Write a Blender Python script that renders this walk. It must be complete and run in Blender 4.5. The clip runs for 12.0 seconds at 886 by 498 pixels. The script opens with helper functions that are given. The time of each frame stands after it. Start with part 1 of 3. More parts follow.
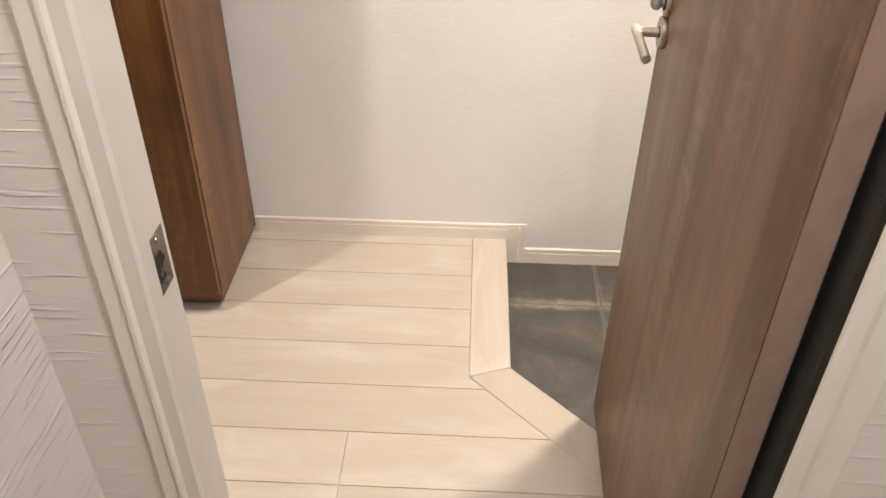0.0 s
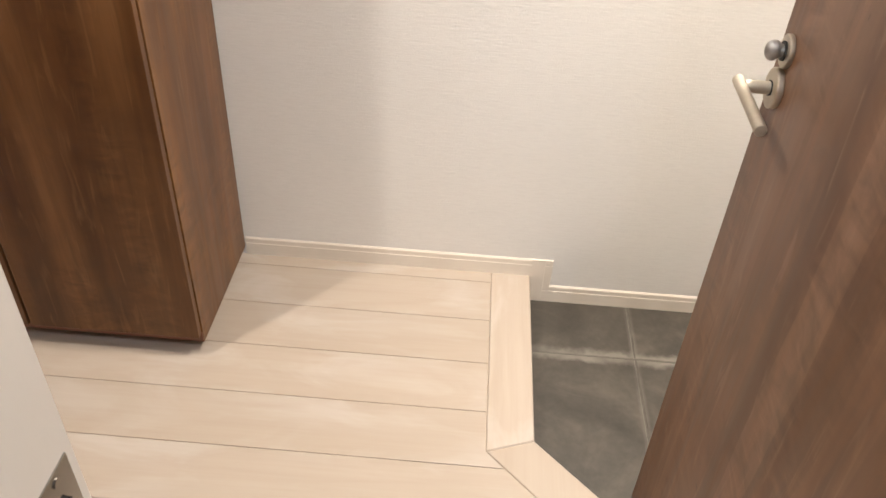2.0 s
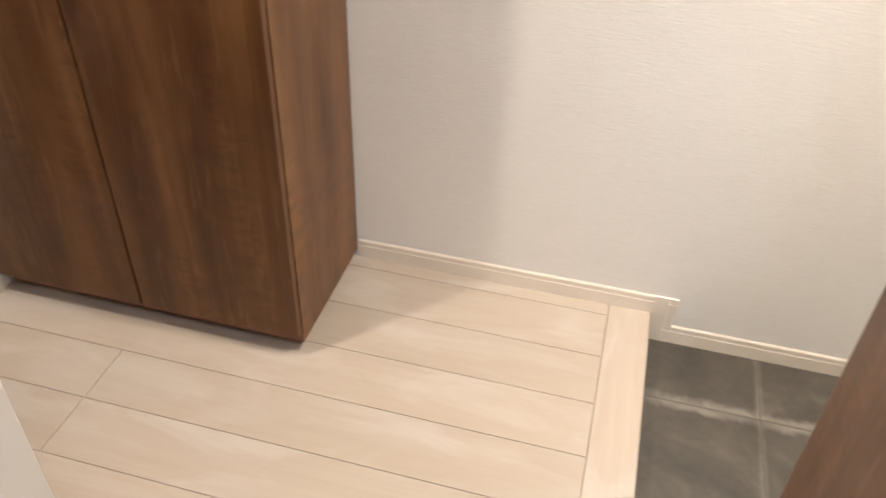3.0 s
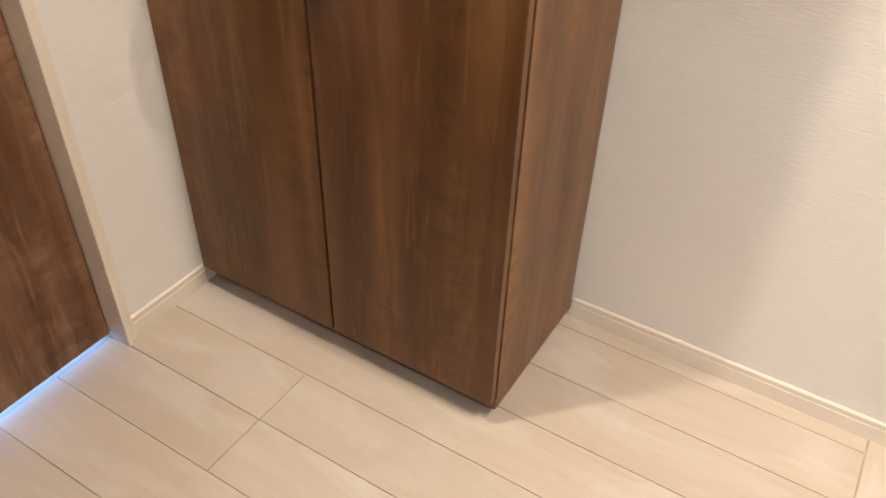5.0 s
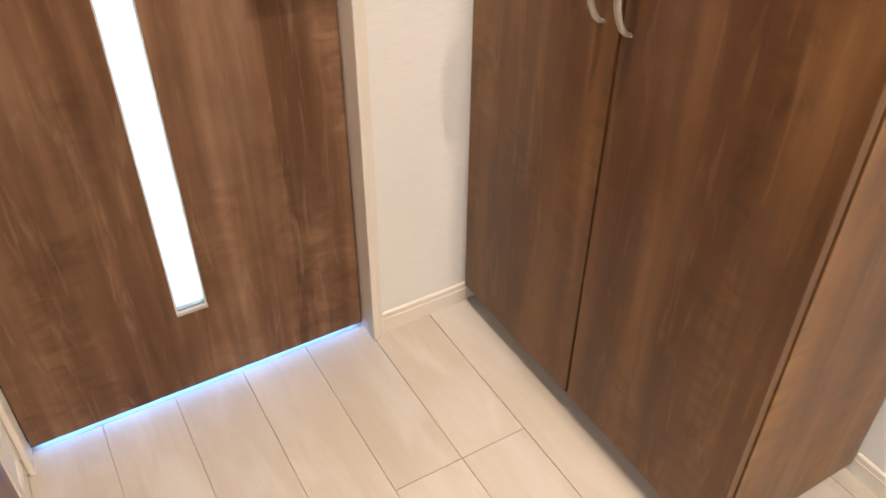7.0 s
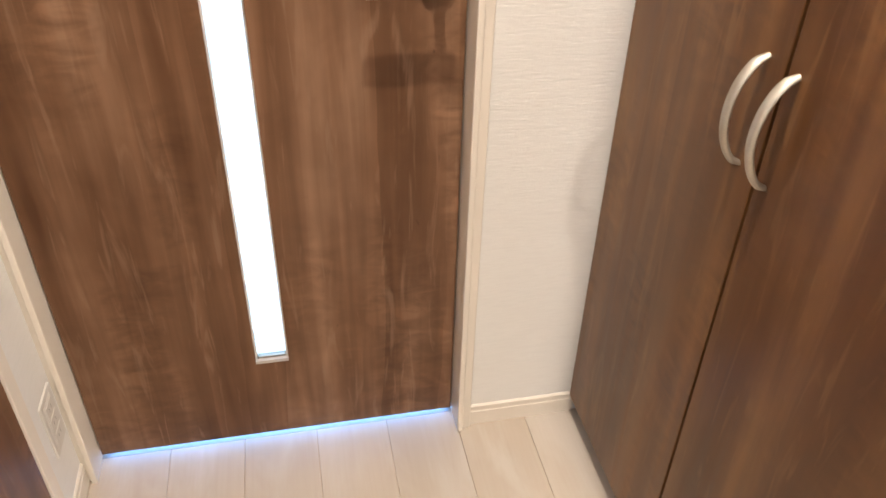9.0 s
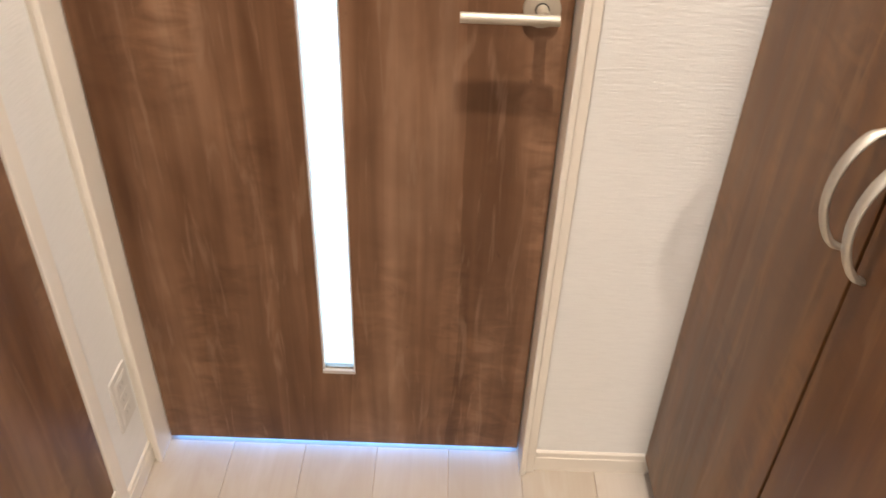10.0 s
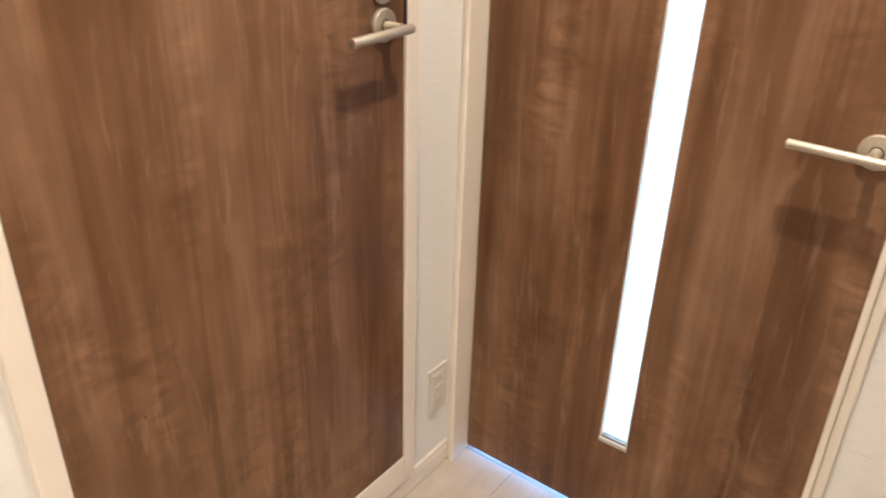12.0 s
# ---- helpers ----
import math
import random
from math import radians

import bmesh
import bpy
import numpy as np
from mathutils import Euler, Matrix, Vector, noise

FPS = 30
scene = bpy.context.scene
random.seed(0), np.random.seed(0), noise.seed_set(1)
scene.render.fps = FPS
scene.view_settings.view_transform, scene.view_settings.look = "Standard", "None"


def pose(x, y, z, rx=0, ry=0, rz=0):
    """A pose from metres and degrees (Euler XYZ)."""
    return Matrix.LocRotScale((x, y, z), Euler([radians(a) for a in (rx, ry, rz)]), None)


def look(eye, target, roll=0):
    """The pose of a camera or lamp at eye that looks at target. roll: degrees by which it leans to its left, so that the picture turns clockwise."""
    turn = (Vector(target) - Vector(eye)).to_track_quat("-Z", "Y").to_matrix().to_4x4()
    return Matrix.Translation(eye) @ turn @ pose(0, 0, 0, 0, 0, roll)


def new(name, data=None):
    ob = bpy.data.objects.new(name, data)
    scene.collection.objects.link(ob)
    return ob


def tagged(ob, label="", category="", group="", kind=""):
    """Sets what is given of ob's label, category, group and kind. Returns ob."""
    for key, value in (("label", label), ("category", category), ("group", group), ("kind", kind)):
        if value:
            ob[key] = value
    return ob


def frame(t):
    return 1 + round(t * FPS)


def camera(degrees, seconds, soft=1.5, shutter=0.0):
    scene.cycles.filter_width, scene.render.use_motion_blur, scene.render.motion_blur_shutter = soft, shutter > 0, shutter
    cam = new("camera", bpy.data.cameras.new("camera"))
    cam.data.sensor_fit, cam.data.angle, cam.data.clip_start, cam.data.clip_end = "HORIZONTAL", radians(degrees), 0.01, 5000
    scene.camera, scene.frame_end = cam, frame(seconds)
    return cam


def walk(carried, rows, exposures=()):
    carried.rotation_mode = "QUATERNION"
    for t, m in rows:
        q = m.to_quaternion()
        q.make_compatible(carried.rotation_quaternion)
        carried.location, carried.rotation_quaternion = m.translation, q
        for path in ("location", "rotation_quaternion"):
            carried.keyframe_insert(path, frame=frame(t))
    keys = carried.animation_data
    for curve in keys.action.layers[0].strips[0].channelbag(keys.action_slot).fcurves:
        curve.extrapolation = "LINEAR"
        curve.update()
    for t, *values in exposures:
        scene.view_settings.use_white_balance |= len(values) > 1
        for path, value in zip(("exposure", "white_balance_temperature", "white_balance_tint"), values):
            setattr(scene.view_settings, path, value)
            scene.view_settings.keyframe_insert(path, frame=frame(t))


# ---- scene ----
cam = camera(58.52, 12.0, shutter=0.4)
# seconds, eye x y z, yaw, pitch, roll
PATH = [
    (0.0, -0.0318, 0.6218, 1.4416, 2.598, -36.164, -0.567),
    (0.5, -0.0368, 0.6962, 1.4349, 2.992, -36.626, -1.323),
    (1.0, -0.0681, 0.8244, 1.4192, 2.981, -37.402, -1.351),
    (1.5, -0.0918, 0.9278, 1.4069, 3.216, -37.978, -1.681),
    (2.0, -0.1037, 0.9676, 1.4061, 3.853, -38.410, -2.698),
    (2.5, -0.1005, 1.0168, 1.4087, 7.229, -39.072, -2.661),
    (3.0, -0.0835, 1.0735, 1.3712, 14.917, -38.491, -1.768),
    (3.5, -0.1267, 1.1465, 1.3525, 22.568, -38.626, -1.602),
    (5.5, -0.2716, 1.3339, 1.3150, 36.576, -38.643, -1.272),
    (6.0, -0.2790, 1.3887, 1.3098, 44.975, -38.392, -1.087),
    (6.5, -0.2831, 1.4393, 1.3166, 54.263, -38.538, -0.858),
    (7.0, -0.2817, 1.4674, 1.3121, 59.607, -38.171, -0.321),
    (9.0, -0.3823, 1.7150, 1.3331, 78.547, -36.201, -1.303),
    (9.5, -0.4186, 1.7468, 1.3289, 83.060, -36.115, -1.474),
    (10.0, -0.4446, 1.8248, 1.3346, 91.169, -35.962, -1.816),
    (10.5, -0.4312, 1.9333, 1.3384, 102.392, -34.998, -1.951),
    (11.0, -0.3829, 2.0155, 1.3425, 112.439, -33.195, -2.013),
    (11.5, -0.3393, 2.0687, 1.3473, 120.844, -30.609, -1.842),
    (12.0, -0.3123, 2.0961, 1.3577, 127.269, -28.192, -1.510),
]
EXPOSURES = [(0.0, -0.22, 6450, 10.5), (2.5, -0.19, 6500, 10.5), (3.5, -0.22, 6600, 10.5), (5.5, -0.06, 6950, 11), (6.5, 0.20, 6650, 11), (7.2, 0.22, 6650, 10), (9.0, 0.22, 6600, 10), (10.5, 0.09, 6650, 10.5), (12.0, 0.07, 6850, 10)]
walk(cam, [(t, pose(x, y, z, 90 + pitch, roll, yaw)) for t, x, y, z, yaw, pitch, roll in PATH], EXPOSURES)

# ---- plan, in metres ----
X_WEST, X_EAST = -1.518, 1.55            # hall walls
Y_NORTH, Y_SOUTH = 2.658, 1.243
CEIL = 2.40
Y_WC = 1.175                             # washroom side of the south wall
X_WCL, X_WCR, Y_WCB = -0.441, 0.95, -0.75
TILE_Z = -0.088
X_LIV = -1.638                           # living-room side of the west wall
BB = 0.058                               # baseboard height

# ---- world and lamps ----
world = bpy.data.worlds.new("sky")
scene.world = world
world.use_nodes = True
wn = world.node_tree.nodes
sky = wn.new("ShaderNodeTexSky")
sky.sky_type, sky.sun_disc = "NISHITA", False
sky.sun_elevation, sky.sun_rotation = radians(40), radians(200)
wn["Background"].inputs["Strength"].default_value = 0.10
world.node_tree.links.new(sky.outputs[0], wn["Background"].inputs["Color"])

HALL_LAMP = (-1.05, 1.88, CEIL)
ENTRY_LAMP = (0.60, 2.285, CEIL)
WC_LAMP = (0.27, 0.76, CEIL)
HALL_W, ENTRY_W, WC_W, DAY_W = 26.0, 42.5, 28.5, 1600.0
WARM, PALE, COOL, DAY = (1.0, 0.895, 0.775), (1.0, 0.895, 0.765), (0.93, 0.955, 1.0), (0.11, 0.37, 1.0)


def disc_lamp(name, place, watts, colour, size, spread=180):
    data = bpy.data.lights.new(name, "AREA")
    data.shape, data.size, data.energy, data.color, data.spread = "DISK", size, watts, colour, radians(spread)
    ob = new(name, data)
    ob.matrix_world = Matrix.Translation((place[0], place[1], place[2] - 0.012))
    return ob


disc_lamp("hall_light", HALL_LAMP, HALL_W, WARM, 0.05, 150)
disc_lamp("entry_light", ENTRY_LAMP, ENTRY_W, PALE, 0.12, 129)
disc_lamp("washroom_light", WC_LAMP, WC_W, COOL, 0.14)
day = bpy.data.lights.new("window_daylight", "AREA")
day.shape, day.size, day.size_y, day.energy, day.color = "RECTANGLE", 2.4, 1.9, DAY_W, DAY
new("window_daylight", day).matrix_world = look((-4.55, 1.6, 1.05), (-1.6, 1.6, 0.9))


# ---- materials ----
def material(name):
    m = bpy.data.materials.new(name)
    m.use_nodes = True
    nodes, links = m.node_tree.nodes, m.node_tree.links
    return m, nodes, links, nodes["Principled BSDF"]


def node(nodes, links, kind, inputs=None, **attrs):
    n = nodes.new(kind)
    for k, v in attrs.items():
        setattr(n, k, v)
    for k, v in (inputs or {}).items():
        if hasattr(v, "is_output"):
            links.new(v, n.inputs[k])
        else:
            n.inputs[k].default_value = v
    return n


def coords(nodes, links, scale, spin=(0, 0, 0), shift=True):
    """Object coordinates, moved by a random amount for each object, then scaled."""
    tc = node(nodes, links, "ShaderNodeTexCoord")
    out = tc.outputs["Object"]
    if shift:
        info = node(nodes, links, "ShaderNodeObjectInfo")
        mul = node(nodes, links, "ShaderNodeVectorMath", {0: (7.3, 5.1, 3.7)}, operation="SCALE")
        links.new(info.outputs["Random"], mul.inputs["Scale"])
        add = node(nodes, links, "ShaderNodeVectorMath", {0: out, 1: mul.outputs[0]}, operation="ADD")
        out = add.outputs[0]
    mp = node(nodes, links, "ShaderNodeMapping", {"Vector": out, "Scale": scale, "Rotation": spin})
    return mp.outputs[0]


def noise_tex(nodes, links, vec, scale, detail=4.0, rough=0.55, distort=0.0):
    return node(nodes, links, "ShaderNodeTexNoise",
                {"Vector": vec, "Scale": scale, "Detail": detail, "Roughness": rough, "Distortion": distort}).outputs["Fac"]


def ramp(nodes, links, fac, stops):
    r = node(nodes, links, "ShaderNodeValToRGB", {"Fac": fac})
    e = r.color_ramp.elements
    while len(e) < len(stops):
        e.new(0.5)
    for el, (p, c) in zip(e, stops):
        el.position, el.color = p, (*c, 1) if len(c) == 3 else c
    return r.outputs["Color"]


def mix(nodes, links, fac, a, b, blend="MIX"):
    m = node(nodes, links, "ShaderNodeMix", data_type="RGBA", blend_type=blend)
    for s, v in ((m.inputs[0], fac), (m.inputs[6], a), (m.inputs[7], b)):
        if hasattr(v, "is_output"):
            links.new(v, s)
        else:
            s.default_value = v if not isinstance(v, tuple) else (*v[:3], 1)
    return m.outputs[2]


def bump(nodes, links, bsdf, height, strength, distance):
    b = node(nodes, links, "ShaderNodeBump", {"Height": height, "Strength": strength, "Distance": distance})
    links.new(b.outputs[0], bsdf.inputs["Normal"])


def veneer(name, tint=(1, 1, 1), rough=0.38, sheen=0.32):
    """Walnut-figured sheet: broad staves, thin pale streaks, rippled cross figure in patches, a few short dark ticks."""
    m, n, l, b = material(name)
    c = lambda r, g, bl: (r * tint[0], g * tint[1], bl * tint[2])
    grey = lambda v: (v, v, v)
    tc = node(n, l, "ShaderNodeTexCoord")
    info = node(n, l, "ShaderNodeObjectInfo")
    across = node(n, l, "ShaderNodeVectorMath", {0: tc.outputs["Object"], 1: (1, 1, 0)}, operation="DOT_PRODUCT").outputs["Value"]
    across = node(n, l, "ShaderNodeMath", {0: info.outputs["Random"], 1: 13.0, 2: across}, operation="MULTIPLY_ADD").outputs[0]
    sway = noise_tex(n, l, coords(n, l, (2, 2, 1.5)), 1.0, 3, 0.5)
    across = node(n, l, "ShaderNodeMath", {0: sway, 1: 0.06, 2: across}, operation="MULTIPLY_ADD").outputs[0]
    strip = node(n, l, "ShaderNodeTexVoronoi", {"W": across, "Scale": 15.0}, voronoi_dimensions="1D").outputs["Color"]
    strip = node(n, l, "ShaderNodeSeparateColor", {0: strip}).outputs[0]
    strip = node(n, l, "ShaderNodeMath", {0: strip, 1: 0.15, 2: -0.075}, operation="MULTIPLY_ADD").outputs[0]
    cloud = noise_tex(n, l, coords(n, l, (8, 8, 0.9)), 1.2, 3, 0.5, 0.4)
    stave = node(n, l, "ShaderNodeMath", {0: cloud, 1: strip}, operation="ADD").outputs[0]
    streak = noise_tex(n, l, coords(n, l, (24, 24, 1.3)), 1.3, 3, 0.5, 0.8)
    hair = noise_tex(n, l, coords(n, l, (210, 210, 4.0)), 1.2, 3, 0.6)
    ripple = noise_tex(n, l, coords(n, l, (13, 13, 30), (0, 0.35, 0)), 1.0, 3, 0.55, 0.9)
    swell = noise_tex(n, l, coords(n, l, (9, 9, 8)), 1.0, 3, 0.55, 0.5)
    patch = noise_tex(n, l, coords(n, l, (6.0, 6.0, 1.6)), 1.5, 2, 0.5)
    base = ramp(n, l, stave, [(0.33, c(0.124, 0.059, 0.029)), (0.45, c(0.172, 0.089, 0.049)), (0.55, c(0.215, 0.117, 0.069)), (0.68, c(0.258, 0.150, 0.095))])
    base = mix(n, l, 1.0, base, ramp(n, l, streak, [(0.30, (0.84, 0.82, 0.80)), (0.48, grey(1.0)), (0.66, (1.18, 1.20, 1.23))]), "MULTIPLY")
    base = mix(n, l, 1.0, base, ramp(n, l, swell, [(0.32, (0.88, 0.865, 0.85)), (0.50, grey(1.0)), (0.68, (1.10, 1.11, 1.12))]), "MULTIPLY")
    where = ramp(n, l, patch, [(0.46, grey(0.0)), (0.62, grey(0.9))])
    curl = ramp(n, l, ripple, [(0.34, (0.76, 0.74, 0.72)), (0.50, grey(1.0)), (0.64, (1.24, 1.26, 1.28))])
    base = mix(n, l, where, base, mix(n, l, 1.0, base, curl, "MULTIPLY"))
    flame = noise_tex(n, l, coords(n, l, (38, 38, 4.5), (0, 0.05, 0)), 1.0, 3, 0.55, 1.2)
    base = mix(n, l, ramp(n, l, flame, [(0.58, grey(0.0)), (0.70, grey(0.33))]), base, c(0.36, 0.235, 0.165))
    tick = noise_tex(n, l, coords(n, l, (36, 36, 20)), 1.0, 2, 0.5, 0.6)
    base = mix(n, l, ramp(n, l, tick, [(0.74, grey(0.0)), (0.79, grey(0.5))]), base, c(0.060, 0.028, 0.015))
    base = mix(n, l, 1.0, base, ramp(n, l, hair, [(0.3, grey(0.975)), (0.7, grey(1.02))]), "MULTIPLY")
    l.new(base, b.inputs["Base Color"])
    b.inputs["Specular IOR Level"].default_value = sheen
    l.new(ramp(n, l, streak, [(0.3, grey(rough - 0.05)), (0.7, grey(rough + 0.08))]), b.inputs["Roughness"])
    bump(n, l, b, hair, 0.06, 0.0004)
    return m


def paper(name, colour=(0.745, 0.732, 0.712), weave=320, relief=0.75, slubs=0.0):
    """White embossed wallpaper: fine level threads, and on the coarse kind long thin raised slubs."""
    m, n, l, b = material(name)
    thread = noise_tex(n, l, coords(n, l, (30, 30, weave), shift=False), 1.0, 3, 0.55, 0.25)
    blot = noise_tex(n, l, coords(n, l, (1.5, 1.5, 1.5), shift=False), 1.4, 3)
    col = ramp(n, l, blot, [(0.3, tuple(v * 0.965 for v in colour)), (0.7, colour)])
    col = mix(n, l, ramp(n, l, thread, [(0.38, (0.16, 0.16, 0.16)), (0.56, (0, 0, 0))]), col, tuple(v * 0.80 for v in colour))
    l.new(col, b.inputs["Base Color"])
    b.inputs["Roughness"].default_value = 0.62
    high = thread
    if slubs:
        slub = noise_tex(n, l, coords(n, l, (11, 11, 200), shift=False), 1.0, 1, 0.4, 0.1)
        slub = ramp(n, l, slub, [(0.60, (0, 0, 0)), (0.70, (slubs,) * 3)])
        high = node(n, l, "ShaderNodeMath", {0: thread, 1: 0.35, 2: slub}, operation="MULTIPLY_ADD").outputs[0]
    bump(n, l, b, high, relief, 0.0012)
    return m


def plain(name, colour, rough=0.5, metal=0.0, vary=0.06, grain=40.0, relief=0.0):
    m, n, l, b = material(name)
    f = noise_tex(n, l, coords(n, l, (1, 1, 1)), grain, 4)
    l.new(ramp(n, l, f, [(0.3, tuple(v * (1 - vary) for v in colour)), (0.7, tuple(min(1, v * (1 + vary)) for v in colour))]), b.inputs["Base Color"])
    l.new(ramp(n, l, noise_tex(n, l, coords(n, l, (1, 1, 1)), grain * 0.3, 3), [(0.3, (rough * 0.88,) * 3), (0.7, (min(1, rough * 1.12),) * 3)]), b.inputs["Roughness"])
    b.inputs["Metallic"].default_value = metal
    if relief:
        bump(n, l, b, f, relief, 0.0008)
    return m


def pale_floor(name, along="x"):
    """Whitewashed oak sheet: soft grain along the board, chalky clouds and a few pale cathedral figures."""
    m, n, l, b = material(name)
    flip = (lambda v: v) if along == "x" else (lambda v: (v[1], v[0], v[2]))
    grain = noise_tex(n, l, coords(n, l, flip((1.3, 11, 11))), 1.5, 4, 0.55, 1.4)
    cloud = noise_tex(n, l, coords(n, l, flip((3.0, 8.0, 8.0))), 1.1, 4, 0.55, 0.7)
    tone = noise_tex(n, l, coords(n, l, flip((0.8, 4.0, 4.0))), 1.2, 2, 0.5)
    fine = noise_tex(n, l, coords(n, l, flip((3.0, 130, 130))), 1.2, 3, 0.6)
    col = ramp(n, l, grain, [(0.30, (0.660, 0.575, 0.490)), (0.50, (0.690, 0.608, 0.525)), (0.70, (0.710, 0.635, 0.558))])
    col = mix(n, l, ramp(n, l, cloud, [(0.48, (0, 0, 0)), (0.66, (0.72, 0.72, 0.72))]), col, (0.795, 0.752, 0.708))
    col = mix(n, l, ramp(n, l, tone, [(0.40, (0.35, 0.35, 0.35)), (0.60, (0, 0, 0))]), col, (0.645, 0.555, 0.465))
    col = mix(n, l, 0.08, col, ramp(n, l, fine, [(0.35, (0.50, 0.405, 0.32)), (0.6, (0.72, 0.64, 0.55))]))
    info = node(n, l, "ShaderNodeObjectInfo")
    col = mix(n, l, 1.0, col, ramp(n, l, info.outputs["Random"], [(0.0, (0.556, 0.530, 0.502)), (1.0, (0.612, 0.584, 0.553))]), "MULTIPLY")
    l.new(col, b.inputs["Base Color"])
    l.new(ramp(n, l, grain, [(0.3, (0.46,) * 3), (0.7, (0.38,) * 3)]), b.inputs["Roughness"])
    bump(n, l, b, fine, 0.05, 0.0004)
    return m


def slate(name, half, cut=False):
    """Dark mottled stoneware with cement haze left along its edges."""
    m, n, l, b = material(name)
    big = noise_tex(n, l, coords(n, l, (1, 1, 1)), 6.5, 6, 0.62, 0.7)
    small = noise_tex(n, l, coords(n, l, (1, 1, 1)), 38, 5, 0.65)
    col = ramp(n, l, big, [(0.30, (0.026, 0.0215, 0.0160)), (0.50, (0.045, 0.0380, 0.029)), (0.70, (0.092, 0.0785, 0.060))])
    col = mix(n, l, 0.30, col, ramp(n, l, small, [(0.3, (0.034, 0.030, 0.025)), (0.7, (0.088, 0.078, 0.066))]))
    tc = node(n, l, "ShaderNodeTexCoord")
    xyz = node(n, l, "ShaderNodeSeparateXYZ", {0: tc.outputs["Object"]})
    wob = noise_tex(n, l, coords(n, l, (1, 1, 1)), 22, 4, 0.6)
    gone = noise_tex(n, l, coords(n, l, (1, 1, 1)), 7, 3, 0.6)
    for axis, h, reach in (("X", half[0], 0.003), ("Y", half[1], 0.034)):
        far = node(n, l, "ShaderNodeMath", {0: xyz.outputs[axis], 1: -1.0}, operation="MULTIPLY" if cut and axis == "Y" else "ABSOLUTE").outputs[0]
        gap = node(n, l, "ShaderNodeMath", {0: h, 1: far}, operation="SUBTRACT").outputs[0]
        edge = node(n, l, "ShaderNodeMath", {0: wob, 1: reach * 1.5, 2: -reach * 0.25}, operation="MULTIPLY_ADD").outputs[0]
        near = node(n, l, "ShaderNodeMath", {0: edge, 1: gap}, operation="SUBTRACT").outputs[0]
        soft = node(n, l, "ShaderNodeMapRange", {"Value": near, "From Min": -0.009, "From Max": 0.009}).outputs[0]
        keep = node(n, l, "ShaderNodeMath", {0: soft, 1: ramp(n, l, gone, [(0.34, (0.35, 0.35, 0.35)), (0.60, (0.9, 0.9, 0.9))])}, operation="MULTIPLY").outputs[0]
        col = mix(n, l, keep, col, (0.175, 0.158, 0.134))
    l.new(col, b.inputs["Base Color"])
    l.new(ramp(n, l, big, [(0.3, (0.46,) * 3), (0.7, (0.62,) * 3)]), b.inputs["Roughness"])
    bump(n, l, b, small, 0.22, 0.001)
    return m


def frosted(name):
    m, n, l, b = material(name)
    out = n["Material Output"]
    tr = node(n, l, "ShaderNodeBsdfTranslucent", {"Color": (0.80, 0.55, 0.40, 1)})
    gl = node(n, l, "ShaderNodeBsdfGlossy", {"Color": (0.9, 0.9, 0.9, 1), "Roughness": 0.25})
    mx = node(n, l, "ShaderNodeMixShader", {0: 0.06, 1: tr.outputs[0], 2: gl.outputs[0]})
    l.new(mx.outputs[0], out.inputs["Surface"])
    return m


def glowing(name, colour, power):
    m, n, l, b = material(name)
    b.inputs["Emission Color"].default_value = (*colour, 1)
    b.inputs["Emission Strength"].default_value = power
    return m


WOOD = veneer("walnut_veneer", (0.80, 0.770, 0.730), 0.36, 0.28)
WOOD_CAB = veneer("walnut_veneer_cabinet", (0.590, 0.470, 0.258), 0.33, 0.38)
WOOD_EDGE = plain("walnut_edge_tape", (0.26, 0.165, 0.128), 0.42, vary=0.12, grain=30)
CAB_IN = plain("red_brown_carcass", (0.15, 0.052, 0.026), 0.5, vary=0.15)
PAPER = paper("woven_wallpaper")
PAPER_WC = paper("slubbed_washroom_wallpaper", (0.690, 0.632, 0.560), 330, 0.85, 1.1)
WHITE = plain("white_trim_sheet", (0.705, 0.645, 0.570), 0.45, vary=0.02, grain=12)
CEILING = plain("ceiling_paper", (0.70, 0.69, 0.67), 0.7, vary=0.03, grain=60, relief=0.2)
PLANK = pale_floor("whitewashed_oak")
PLANK_Y = pale_floor("whitewashed_oak_trim", "y")
GROOVE = plain("floor_groove", (0.40, 0.31, 0.235), 0.7, vary=0.1)
TILE = slate("slate_grey_tile", (0.148, 0.298))
TILE_CUT = slate("slate_grey_cut_tile", (0.148, 0.101), True)
GROUT = plain("grey_grout", (0.095, 0.085, 0.072), 0.85, vary=0.22, grain=55, relief=0.3)
NICKEL = plain("satin_nickel", (0.54, 0.495, 0.42), 0.58, 1.0, 0.04, 90)
STEEL = plain("brushed_steel", (0.36, 0.34, 0.315), 0.20, 1.0, 0.05, 90)
# near-black colour that stands in for the shade deep in the hinge gap
HINGE_SHADE = plain("hinge_gap_shade", (0.045, 0.042, 0.038), 0.7, vary=0.1)
STEEL_SATIN = plain("satin_steel", (0.46, 0.46, 0.46), 0.50, 1.0, 0.04, 90)
# near-black for slots and dark fittings, and for shade painted into the cabinet gap
DARK = plain("dark_slot_and_shade", (0.012, 0.011, 0.010), 0.6)
SLOT = plain("grey_slot", (0.30, 0.28, 0.26), 0.6)
BEAD = plain("grey_glazing_bead", (0.44, 0.405, 0.38), 0.45, vary=0.03)
PLASTIC = plain("white_plastic", (0.60, 0.57, 0.53), 0.35, vary=0.01)
GLASS = frosted("frosted_glass")
ALU = plain("pale_bead", (0.72, 0.70, 0.68), 0.35, 0.3, 0.03)
LAMP_ON = glowing("lamp_diffuser", (1.0, 0.86, 0.70), 6.0)


